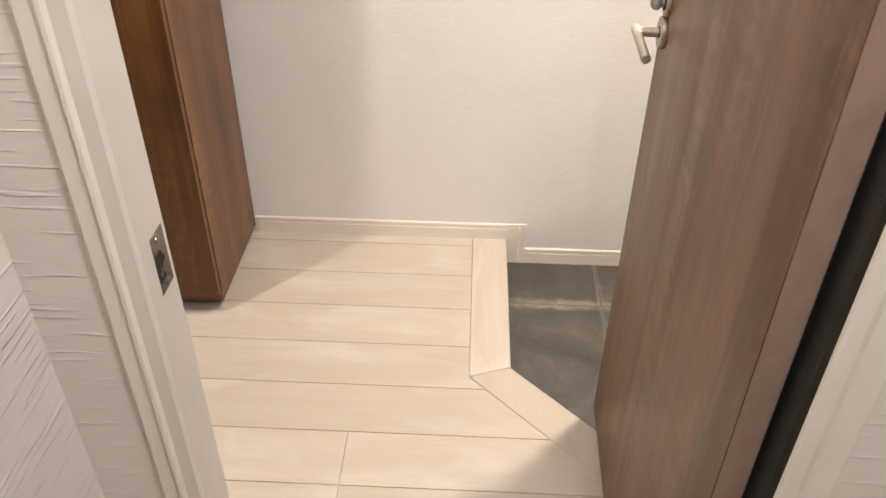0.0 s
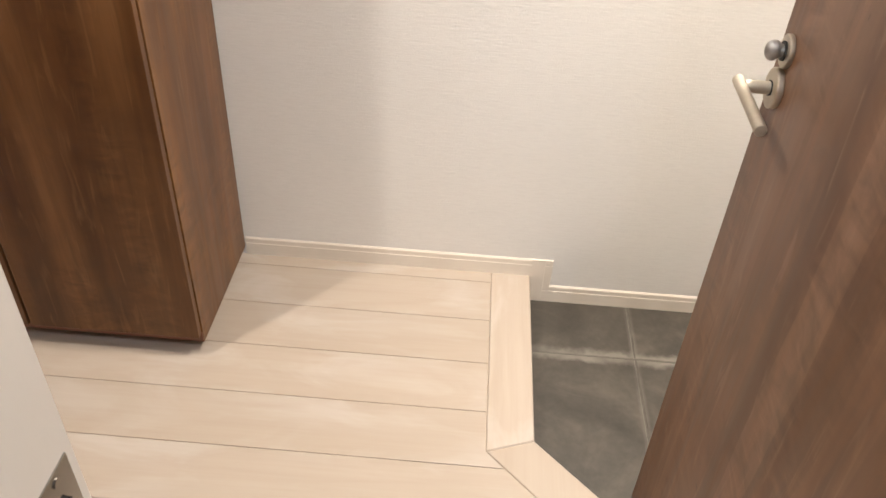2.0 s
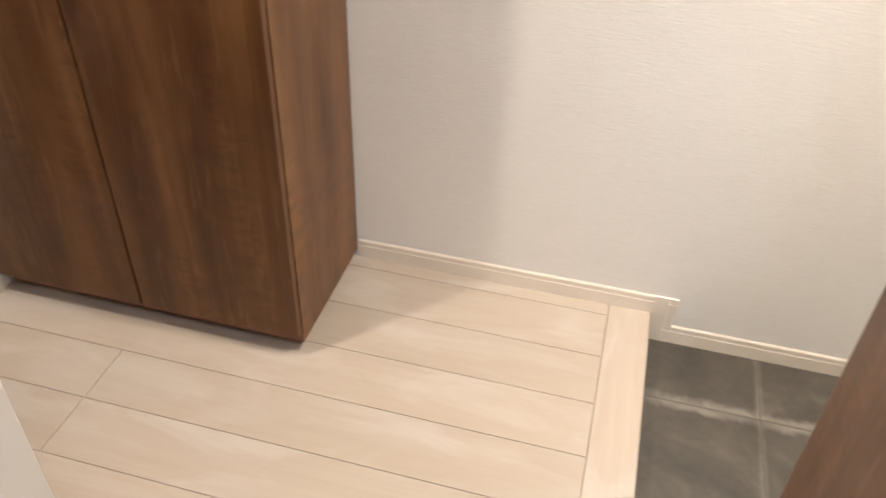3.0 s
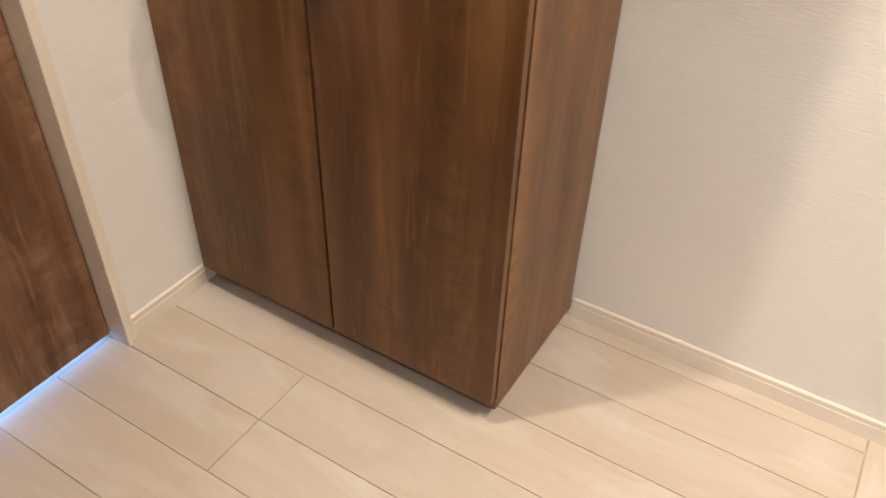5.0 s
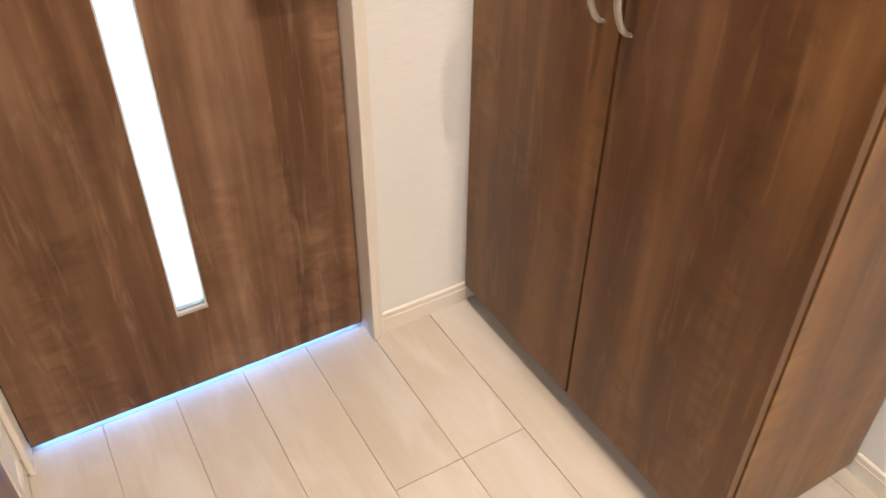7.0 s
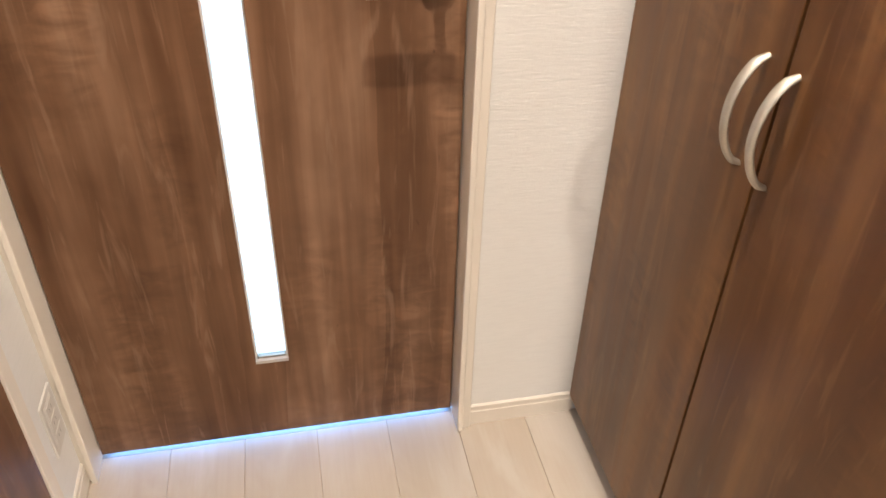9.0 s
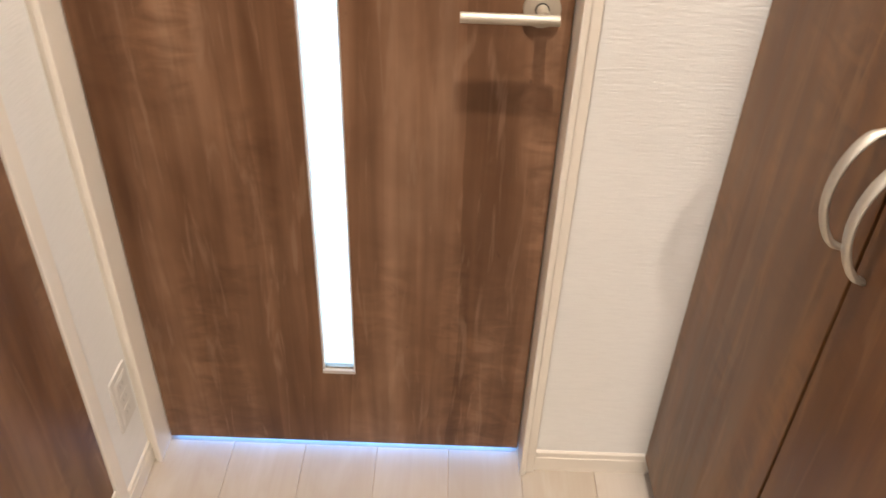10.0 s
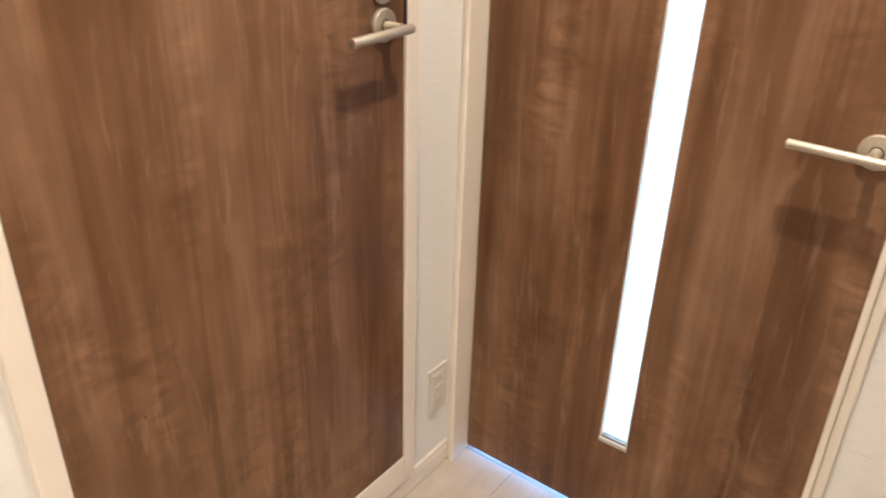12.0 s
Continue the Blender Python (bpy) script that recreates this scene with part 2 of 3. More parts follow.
# ---- builders ----
def box(bm, x0, x1, y0, y1, z0, z1, bevel=0.0, segments=2):
    made = bmesh.ops.create_cube(bm, size=1.0)["verts"]
    for v in made:
        v.co = Vector(((x0 + x1) / 2 + v.co.x * (x1 - x0), (y0 + y1) / 2 + v.co.y * (y1 - y0), (z0 + z1) / 2 + v.co.z * (z1 - z0)))
    if bevel:
        edges = list({e for v in made for e in v.link_edges})
        bmesh.ops.bevel(bm, geom=edges, offset=bevel, segments=segments, affect="EDGES", profile=0.5)
    return bm


def box_bm(*a, **k):
    return box(bmesh.new(), *a, **k)


def cyl(bm, a, b, r, r2=None, sides=28, bevel=0.0):
    a, b = Vector(a), Vector(b)
    turn = (b - a).to_track_quat("Z", "Y").to_matrix().to_4x4()
    m = Matrix.Translation((a + b) / 2) @ turn
    made = bmesh.ops.create_cone(bm, cap_ends=True, segments=sides, radius1=r, radius2=r if r2 is None else r2, depth=(b - a).length, matrix=m)["verts"]
    if bevel:
        edges = [e for e in {e for v in made for e in v.link_edges} if any(len(f.verts) > 4 for f in e.link_faces)]
        bmesh.ops.bevel(bm, geom=edges, offset=bevel, segments=3, affect="EDGES", profile=0.5)
    return bm


def prism(bm, outline, axis, lo, hi):
    """Extrudes a flat outline of (u, v) pairs along x, y or z."""
    put = {"x": lambda u, v, w: (w, u, v), "y": lambda u, v, w: (u, w, v), "z": lambda u, v, w: (u, v, w)}[axis]
    a = [bm.verts.new(put(u, v, lo)) for u, v in outline]
    b = [bm.verts.new(put(u, v, hi)) for u, v in outline]
    n = len(a)
    faces = [bm.faces.new(a), bm.faces.new(b[::-1])]
    faces += [bm.faces.new((a[i], b[i], b[(i + 1) % n], a[(i + 1) % n])) for i in range(n)]
    bmesh.ops.recalc_face_normals(bm, faces=faces)
    return bm


def link(name, bm, mat, smooth=False):
    bmesh.ops.recalc_face_normals(bm, faces=bm.faces[:])
    me = bpy.data.meshes.new(name)
    bm.to_mesh(me)
    bm.free()
    me.materials.append(mat)
    if smooth:
        for p in me.polygons:
            p.use_smooth = len(p.vertices) <= 4
        me.set_sharp_from_angle(angle=radians(40))
    return new(name, me)


def thing(name, label, category, place=None, group="", kind=""):
    ob = new(name)
    ob.empty_display_size = 0.05
    if place is not None:
        ob.matrix_world = place
    return tagged(ob, label, category, group, kind)


def part(name, bm, mat, parent, label="", smooth=False):
    ob = link(name, bm, mat, smooth)
    ob.parent = parent
    return tagged(ob, label)


def structure(name, bm, mat, label, category):
    return tagged(link(name, bm, mat), label, category, kind="structure")


# ---- walls, ceilings ----
structure("wall_north", box_bm(X_WEST - 0.12, X_EAST + 0.1, Y_NORTH, Y_NORTH + 0.12, -0.2, CEIL), PAPER, "white woven wallpaper on the long hall wall", "wall")
bm = bmesh.new()
LD0, LD1, LDH = 1.266, 2.003, 2.06          # living-room doorway
box(bm, X_LIV, X_WEST, LD1 + 0.012, Y_NORTH, 0, CEIL)
box(bm, X_LIV, X_WEST, Y_SOUTH - 0.1, LD0 - 0.012, 0, CEIL)
box(bm, X_LIV, X_WEST, LD0 - 0.012, LD1 + 0.012, LDH + 0.012, CEIL)
structure("wall_west", bm, PAPER, "white woven wallpaper wall around the living-room doorway", "wall")
CD0, CD1, CDZ, CDH = -1.327, -0.639, 0.134, 2.10     # closet doorway
WD0, WD1, WDH = -0.336, 0.326, 2.05                  # washroom doorway
bm = bmesh.new()
box(bm, X_WEST - 0.12, CD0 - 0.012, Y_WC, Y_SOUTH, 0, CEIL)
box(bm, CD0 - 0.012, CD1 + 0.012, Y_WC, Y_SOUTH, 0, CDZ - 0.03)
box(bm, CD0 - 0.012, CD1 + 0.012, Y_WC, Y_SOUTH, CDH + 0.012, CEIL)
box(bm, CD1 + 0.012, WD0 - 0.018, Y_WC, Y_SOUTH, 0, CEIL)
box(bm, WD0 - 0.018, WD1 + 0.018, Y_WC, Y_SOUTH, WDH + 0.018, CEIL)
box(bm, WD1 + 0.018, X_EAST + 0.1, Y_WC, Y_SOUTH, -0.2, CEIL)
structure("wall_south", bm, PAPER, "white woven wallpaper wall with closet and washroom doorways", "wall")
structure("wall_east", box_bm(X_EAST, X_EAST + 0.1, Y_SOUTH, Y_NORTH, -0.2, CEIL), PAPER, "white wallpapered wall closing the entry", "wall")
structure("ceiling", box_bm(X_WEST - 0.12, X_EAST + 0.1, Y_WC, Y_NORTH + 0.12, CEIL, CEIL + 0.08), CEILING, "plain white papered hall ceiling", "ceiling")
# washroom behind the start
structure("wall_washroom_1", box_bm(X_WCL - 0.1, X_WCL, Y_WCB, Y_WC, 0, CEIL), PAPER_WC, "white woven wallpaper beside the washroom door", "wall")
structure("wall_washroom_2", box_bm(X_WCR, X_WCR + 0.1, Y_WCB, Y_WC, 0, CEIL), PAPER_WC, "white wallpapered washroom side wall", "wall")
structure("wall_washroom_3", box_bm(X_WCL - 0.1, X_WCR + 0.1, Y_WCB - 0.1, Y_WCB, 0, CEIL), PAPER_WC, "white wallpapered washroom back wall", "wall")
bm = bmesh.new()
box(bm, X_WCL, WD0 - 0.024, Y_WC - 0.003, Y_WC, 0, CEIL)
box(bm, WD1 + 0.024, X_WCR, Y_WC - 0.003, Y_WC, 0, CEIL)
box(bm, WD0 - 0.024, WD1 + 0.024, Y_WC - 0.003, Y_WC, WDH + 0.04, CEIL)
structure("wall_washroom_4", bm, PAPER_WC, "slubbed white wallpaper around the washroom doorway", "wall")
structure("ceiling_washroom", box_bm(X_WCL - 0.1, X_WCR + 0.1, Y_WCB - 0.1, Y_WC, CEIL, CEIL + 0.08), CEILING, "plain white washroom ceiling", "ceiling")
structure("floor_washroom", box_bm(X_WCL - 0.1, X_WCR + 0.1, Y_WCB - 0.1, Y_WC, -0.06, 0), PLANK, "pale washroom floor", "floor")
# closet box behind its door
bm = bmesh.new()
box(bm, CD0 - 0.1, CD1 + 0.08, 0.52, 0.56, 0, CEIL)
box(bm, CD0 - 0.14, CD0 - 0.1, 0.52, Y_WC, 0, CEIL)
box(bm, CD1 + 0.06, CD1 + 0.08, 0.56, Y_WC, 0, CEIL)
structure("wall_closet", bm, PAPER, "plain white closet walls", "wall")
# living room beyond the west door
bm = bmesh.new()
box(bm, -4.6, X_LIV, -0.6, -0.5, 0, CEIL)
box(bm, -4.6, X_LIV, 3.7, 3.8, 0, CEIL)
box(bm, -4.7, -4.6, -0.6, 0.3, 0, CEIL)
box(bm, -4.7, -4.6, 2.9, 3.8, 0, CEIL)
box(bm, -4.7, -4.6, 0.3, 2.9, 2.05, CEIL)
box(bm, X_LIV, X_LIV + 0.1, -0.6, Y_WC, 0, CEIL)
box(bm, X_LIV, X_LIV + 0.1, Y_NORTH + 0.12, 3.8, 0, CEIL)
structure("wall_living_room", bm, PAPER, "white living-room walls with a large window opening", "wall")
structure("ceiling_living_room", box_bm(-4.7, X_LIV, -0.6, 3.8, CEIL, CEIL + 0.08), CEILING, "plain white living-room ceiling", "ceiling")
structure("floor_living_room", box_bm(-4.7, X_WEST - 0.042, -0.6, 3.8, -0.06, 0.0), PLANK, "pale living-room floor in daylight", "floor")


# ---- baseboards ----
def bb_profile(h=BB, t=0.0042):
    """Height against depth: flat face, a fine groove, a thin sloped cap."""
    return [(0, 0), (t, 0), (t, h * 0.66), (t - 0.0011, h * 0.68), (t - 0.0011, h * 0.71), (t - 0.0005, h * 0.725), (t - 0.0005, h - 0.005), (0.0006, h), (0, h)]


def baseboard_x(x0, x1, y, side, z=0.0, label="white grooved baseboard along the hall wall"):
    bm = prism(bmesh.new(), [(y + side * d, z + h) for d, h in bb_profile()], "x", x0, x1)
    return structure("baseboard", bm, WHITE, label, "baseboard")


X_STEP0, X_STEP1 = 0.092, 0.149
bm = prism(bmesh.new(), [(Y_NORTH - d, h) for d, h in bb_profile()], "x", -0.70, X_STEP1)
prism(bm, [(Y_NORTH - d, TILE_Z + h) for d, h in bb_profile()], "x", X_STEP0 + 0.03, X_EAST)
drop = [(X_STEP0, Y_NORTH), (X_STEP0, Y_NORTH - 0.0045), (X_STEP0 + 0.036, Y_NORTH - 0.0045), (X_STEP0 + 0.038, Y_NORTH - 0.0034),
        (X_STEP1 - 0.002, Y_NORTH - 0.0040), (X_STEP1, Y_NORTH - 0.0030), (X_STEP1, Y_NORTH)]
prism(bm, drop, "z", TILE_Z, BB - 0.0005)
structure("baseboard_north", bm, WHITE, "white grooved baseboard stepping down to the entry tiles", "baseboard")
bm = prism(bmesh.new(), [(X_WEST + d, h) for d, h in bb_profile()], "y", 2.032, 2.268)
structure("baseboard_west", bm, WHITE, "short white baseboard between door casing and cabinet", "baseboard")
baseboard_x(X_WEST + 0.010, WD0 - 0.055, Y_SOUTH, 1, 0.0, "white grooved baseboard under the closet door")

# ---- floor: bed, boards, entry step, tiles ----
P0, W = 1.856, 0.1515
X_IN, X_OUT = -0.017, 0.090               # step trim, inner and outer edge
BEND_IN, BEND_OUT = 2.049, 2.088
bm = prism(bmesh.new(), [(X_WEST - 0.05, Y_WC), (X_WEST - 0.05, Y_NORTH), (X_OUT - 0.01, Y_NORTH), (X_OUT - 0.01, BEND_OUT - 0.004),
                         (X_OUT - 0.01 + (BEND_OUT - Y_WC), Y_WC)], "z", -0.10, -0.003)
floor = structure("floor", bm, GROOVE, "whitewashed oak plank floor of the hall", "floor")
structure("floor_entry", box_bm(X_OUT - 0.02, X_EAST, Y_SOUTH - 0.02, Y_NORTH, -0.16, TILE_Z - 0.0015), GROUT, "dark slate tiles with pale grout in the entry", "floor")


def slab(outline, z0, z1, chamfer=0.0012):
    """A board from its outline, with eased upper edges."""
    bm = bmesh.new()
    n = len(outline)
    cx, cy = sum(u for u, v in outline) / n, sum(v for u, v in outline) / n
    inner = []
    for i in range(n):
        a, b, c = Vector(outline[i - 1]), Vector(outline[i]), Vector(outline[(i + 1) % n])
        d1, d2 = (b - a).normalized(), (c - b).normalized()
        n1, n2 = Vector((-d1.y, d1.x)), Vector((-d2.y, d2.x))
        if n1.dot(Vector((cx, cy)) - b) < 0:
            n1, n2 = -n1, -n2
        off = (n1 + n2) / max(0.2, 1 + n1.dot(n2)) * chamfer
        inner.append(b + off)
    lo = [bm.verts.new((u - cx, v - cy, z0)) for u, v in outline]
    mid = [bm.verts.new((u - cx, v - cy, z1 - chamfer)) for u, v in outline]
    top = [bm.verts.new((p.x - cx, p.y - cy, z1)) for p in inner]
    bm.faces.new(top)
    for a, b in ((lo, mid), (mid, top)):
        for i in range(n):
            bm.faces.new((a[i], a[(i + 1) % n], b[(i + 1) % n], b[i]))
    return bm, (cx, cy, 0)


def piece(name, outline, z0, z1, mat, parent, chamfer=0.0008):
    bm, c = slab(outline, z0, z1, chamfer)
    ob = link(name, bm, mat)
    ob.parent = parent
    ob.location = c
    return ob


G = 0.0007


def board_end(y):
    """Where a row meets the inner edge of the step trim."""
    return X_IN if y >= BEND_IN else X_IN + (BEND_IN - y)


def row(y0, y1, cuts):
    y0, y1 = y0 + G, y1 - G
    xs = [X_WEST - 0.042] + cuts + [None]
    for a, b in zip(xs[:-1], xs[1:]):
        a = a + (G if a in cuts else 0)
        if b is not None:
            out = [(a, y0), (b - G, y0), (b - G, y1), (a, y1)]
        elif y0 < BEND_IN < y1:
            out = [(a, y0), (board_end(y0) - G, y0), (X_IN - G, BEND_IN), (X_IN - G, y1), (a, y1)]
        else:
            out = [(a, y0), (board_end(y0) - G, y0), (board_end(y1) - G, y1), (a, y1)]
        piece("plank", out, -0.012, 0.0, PLANK, floor)


for k in range(-5, 6):
    y0, y1 = P0 + k * W, min(P0 + (k + 1) * W, Y_NORTH)
    if y0 < Y_WC:
        y0 = Y_WC
    cuts = {0: [-1.112], 1: [-1.112], -1: [-0.296], -2: [-0.296], -3: [-0.95], -4: [-0.95], 4: [-1.30], 5: [-1.30]}.get(k, [])
    row(y0, y1, cuts)
END = 0.66
piece("step_trim", [(X_IN, BEND_IN), (X_OUT, BEND_OUT), (X_OUT, Y_NORTH), (X_IN, Y_NORTH)], -0.03, 0.0004, PLANK_Y, floor, 0.003)
piece("step_trim", [(X_IN + 0.0008, BEND_IN - 0.0008), (X_IN + END, BEND_IN - END), (X_OUT + END, BEND_OUT - END), (X_OUT + 0.0004, BEND_OUT - 0.0006)], -0.03, 0.0004, PLANK_Y, floor, 0.003)
bm = bmesh.new()
box(bm, X_OUT - 0.02, X_OUT - 0.003, BEND_OUT, Y_NORTH, -0.13, -0.03)
structure("step_riser_1", bm, PLANK_Y, "whitewashed oak riser of the entry step", "step riser")
d = 0.014
bm = prism(bmesh.new(), [(X_OUT - 0.003, BEND_OUT), (X_OUT - 0.003 + END, BEND_OUT - END), (X_OUT - 0.003 + END - d, BEND_OUT - END - d), (X_OUT - 0.003 - d, BEND_OUT - d)], "z", -0.13, -0.03)
structure("step_riser_2", bm, PLANK_Y, "whitewashed oak riser of the slanted entry step", "step riser")
entry = bpy.data.objects["floor_entry"]
TX, TY, TS, TL, JG = 0.374, 2.452, 0.300, 0.600, 0.004
bm, _ = slab([(0, 0), (TS - JG, 0), (TS - JG, TL - JG), (0, TL - JG)], -0.010, 0.0, 0.0015)
tile_mesh = link("tile", bm, TILE)
first = True
for i in range(-1, 4):
    for j in range(-2, 1):
        x0, y0 = TX + i * TS + JG / 2, TY + j * TL + JG / 2
        x1, y1 = x0 + TS - JG, min(y0 + TL - JG, Y_NORTH - 0.002)
        if x0 > X_EAST - 0.2:
            continue
        if y1 - y0 < TL - JG - 0.01:
            piece("tile", [(x0, y0), (x1, y0), (x1, y1), (x0, y1)], TILE_Z - 0.010, TILE_Z, TILE_CUT, entry, 0.0015)
            continue
        ob = tile_mesh if first else new("tile", tile_mesh.data)
        first = False
        ob.parent = entry
        ob.location = ((x0 + x1) / 2, (y0 + y1) / 2, TILE_Z)


# ---- door frames ----
def frame_bars(parent, bars):
    for name, a in bars:
        part(name, box_bm(*a, bevel=0.0018), WHITE, parent)


# living-room door frame: jambs in the wall, casing proud of the paper, raised bead at the opening
fr = thing("door_frame_1", "white door frame around the living-room door", "door frame", kind="structure")
XF, XJ = X_WEST + 0.021, X_WEST + 0.012
for nm, ys in (("jamb", (LD1 + 0.0005, LD1 + 0.0125)), ("jamb", (LD0 - 0.0125, LD0 - 0.0005))):
    part(nm, box_bm(X_LIV - 0.01, XF, ys[0], ys[1], 0, LDH, bevel=0.0025), WHITE, fr)
part("head", box_bm(X_LIV - 0.01, XF, LD0 - 0.0125, LD1 + 0.0125, LDH, LDH + 0.02, bevel=0.002), WHITE, fr)
part("casing", box_bm(X_WEST, XJ, LD1 + 0.0125, LD1 + 0.030, 0, LDH + 0.03, bevel=0.002), WHITE, fr)
part("casing", box_bm(X_WEST, XJ, Y_SOUTH - 0.004, LD0 - 0.0125, 0, LDH + 0.03, bevel=0.002), WHITE, fr)
part("casing", box_bm(X_WEST, XJ, LD0 - 0.0125, LD1 + 0.0125, LDH + 0.02, LDH + 0.05, bevel=0.002), WHITE, fr)
XS = -1.557 - 0.0354                        # stop behind the leaf
part("door_stop", box_bm(XS - 0.014, XS, LD1 - 0.012, LD1 + 0.001, 0, LDH), WHITE, fr)
part("door_stop", box_bm(XS - 0.014, XS, LD0 - 0.001, LD0 + 0.012, 0, LDH), WHITE, fr)

# closet door frame, with a sill bar above the baseboard
fr = thing("door_frame_2", "white four-sided frame around the closet door", "door frame", kind="structure")
YF = Y_SOUTH + 0.015
frame_bars(fr, [("casing", (CD0 - 0.036, CD0 - 0.002, Y_WC, YF, BB + 0.002, CDH + 0.03)),
                ("casing", (CD1 - 0.0015, CD1 + 0.036, Y_WC, YF, BB + 0.002, CDH + 0.03)),
                ("sill", (CD0 - 0.002, CD1 + 0.002, Y_WC, YF - 0.001, BB + 0.002, CDZ - 0.003)),
                ("head", (CD0 - 0.002, CD1 + 0.002, Y_WC, YF, CDH + 0.002, CDH + 0.03))])
part("strike_plate", box_bm(CD0 - 0.0021, CD0 + 0.0035, YF - 0.030, YF + 0.0006, 1.062, 1.20), DARK, fr, "dark metal strike plate at the latch")

# washroom door frame
fr = thing("door_frame_3", "white grooved frame of the open washroom doorway", "door frame", kind="structure")
YI, YH, YR = Y_WC - 0.010, Y_SOUTH + 0.020, 1.192
for s, x in ((-1, WD0), (1, WD1)):
    q = lambda a, b: (min(x + s * a, x + s * b), max(x + s * a, x + s * b))
    part("jamb", box_bm(*q(0.0, 0.018), YR, YH, 0, WDH, bevel=0.0015), WHITE, fr)
    part("casing", box_bm(*q(0.0185, 0.034), Y_SOUTH, YH - 0.004, 0, WDH + 0.03, bevel=0.002), WHITE, fr)
    back = [(-0.016, YR), (-0.016, YI + 0.004)] if s < 0 else [(0.002, YR), (0.002, YI + 0.008), (-0.016, YI + 0.008), (-0.016, YI + 0.003)]
    rim = 0.030 if s < 0 else 0.039
    prof = [(x + s * u, v) for u, v in back + [(-0.013, YI), (0.002, YI + 0.0012), (0.005, YI - 0.0030), (0.0085, YI - 0.0034), (0.011, YI + 0.0004), (rim - 0.003, YI), (rim, YI + 0.003), (rim, Y_WC), (0.018, Y_WC), (0.018, YR)]]
    part("inner_casing", prism(bmesh.new(), prof, "z", 0, WDH + 0.03), WHITE, fr)
# two added dark fillers: they block light and paint the hinge gap's shade
part("rubber_seal", box_bm(0.3125, WD1 - 0.0003, YR + 0.0005, 1.2355, 0, WDH - 0.001), HINGE_SHADE, fr, "near-black strip painting the shade in the hinge rebate")
part("hinge_post", box_bm(0.3035, WD1 - 0.0003, 1.236, YH - 0.001, 0, WDH - 0.001), HINGE_SHADE, fr)
part("head", box_bm(WD0, WD1, YR, YH, WDH, WDH + 0.018, bevel=0.0015), WHITE, fr)
part("inner_casing", box_bm(WD0 - 0.03, WD1 + 0.03, YI, Y_WC, WDH + 0.03, WDH + 0.06, bevel=0.002), WHITE, fr)
plate = part("strike_plate", box_bm(WD0 - 0.001, WD0 + 0.0012, 1.221, 1.2535, 0.932, 0.999), STEEL, fr, "brushed steel strike plate")
part("latch_hole", prism(bmesh.new(), [(1.2225, 0.950), (1.2255, 0.944), (1.238, 0.944), (1.241, 0.950), (1.241, 0.972), (1.238, 0.978), (1.2255, 0.978), (1.2225, 0.972)], "x", WD0 + 0.001, WD0 + 0.0016), DARK, plate)
part("latch_tongue", prism(bmesh.new(), [(1.2260, 0.955), (1.2360, 0.961), (1.2430, 0.969), (1.2450, 0.966), (1.2375, 0.957), (1.2445, 0.948), (1.2420, 0.946), (1.2340, 0.954), (1.2260, 0.951)], "x", WD0 + 0.0014, WD0 + 0.0026), STEEL, plate, "adjustable steel latch tongue")
part("screw", cyl(bmesh.new(), (WD0 + 0.001, 1.237, 0.991), (WD0 + 0.0022, 1.237, 0.991), 0.0035, sides=14), STEEL, plate)
part("screw", cyl(bmesh.new(), (WD0 + 0.001, 1.237, 0.939), (WD0 + 0.0022, 1.237, 0.939), 0.0035, sides=14), STEEL, plate)


# ---- doors ----
def lever(parent, u, z, side, t, name="lever_handle"):
    """Round rose, neck and straight round bar pointing to the hinge. side -1: front, 1: back."""
    y0 = 0.0 if side < 0 else t
    rose = part(name, cyl(bmesh.new(), (u, y0 + side * -0.0005, z), (u, y0 + side * 0.009, z), 0.0268, bevel=0.002), NICKEL, parent, "satin nickel lever handle", True)
    part("neck_ring", cyl(bmesh.new(), (u, y0 + side * 0.0086, z), (u, y0 + side * 0.0104, z), 0.0102), DARK, rose, "dark ring at the neck")
    part("neck", cyl(bmesh.new(), (u, y0 + side * 0.008, z), (u, y0 + side * 0.042, z), 0.0085), NICKEL, rose, smooth=True)
    part("bar", cyl(bmesh.new(), (u + 0.022, y0 + side * 0.045, z - 0.002), (u - 0.116, y0 + side * 0.045, z - 0.002), 0.0078, bevel=0.0012), NICKEL, rose, smooth=True)
    return rose


def lock(parent, u, z, side, t, turn):
    y0 = 0.0 if side < 0 else t
    ring = part("thumb_lock" if turn else "lock_cap", cyl(bmesh.new(), (u, y0 - side * 0.0005, z), (u, y0 + side * 0.007, z), 0.0215, bevel=0.002), NICKEL, parent, "satin nickel lock rose", True)
    if turn:
        bm = cyl(bmesh.new(), (u, y0 + side * 0.009, z), (u, y0 + side * 0.015, z), 0.0085)
        bmesh.ops.create_uvsphere(bm, u_segments=20, v_segments=14, radius=1.0,
                                  matrix=Matrix.Translation((u, y0 + side * 0.0205, z)) @ Matrix.Diagonal((0.0115, 0.0105, 0.0135, 1)))
        part("thumb_turn", bm, STEEL_SATIN, ring, smooth=True)
        part("turn_seat", cyl(bmesh.new(), (u, y0 + side * 0.0065, z), (u, y0 + side * 0.0095, z), 0.0125), DARK, ring, "dark seat under the turn")
        part("set_screw", cyl(bmesh.new(), (u + 0.0205, y0 + side * 0.0035, z - 0.004), (u + 0.0220, y0 + side * 0.0035, z - 0.004), 0.0016, sides=12), DARK, ring)
    else:
        part("coin_slot", box_bm(u - 0.008, u + 0.008, min(y0 + side * 0.0068, y0 + side * 0.0076), max(y0 + side * 0.0068, y0 + side * 0.0076), z - 0.0012, z + 0.0012), DARK, ring)
    return ring


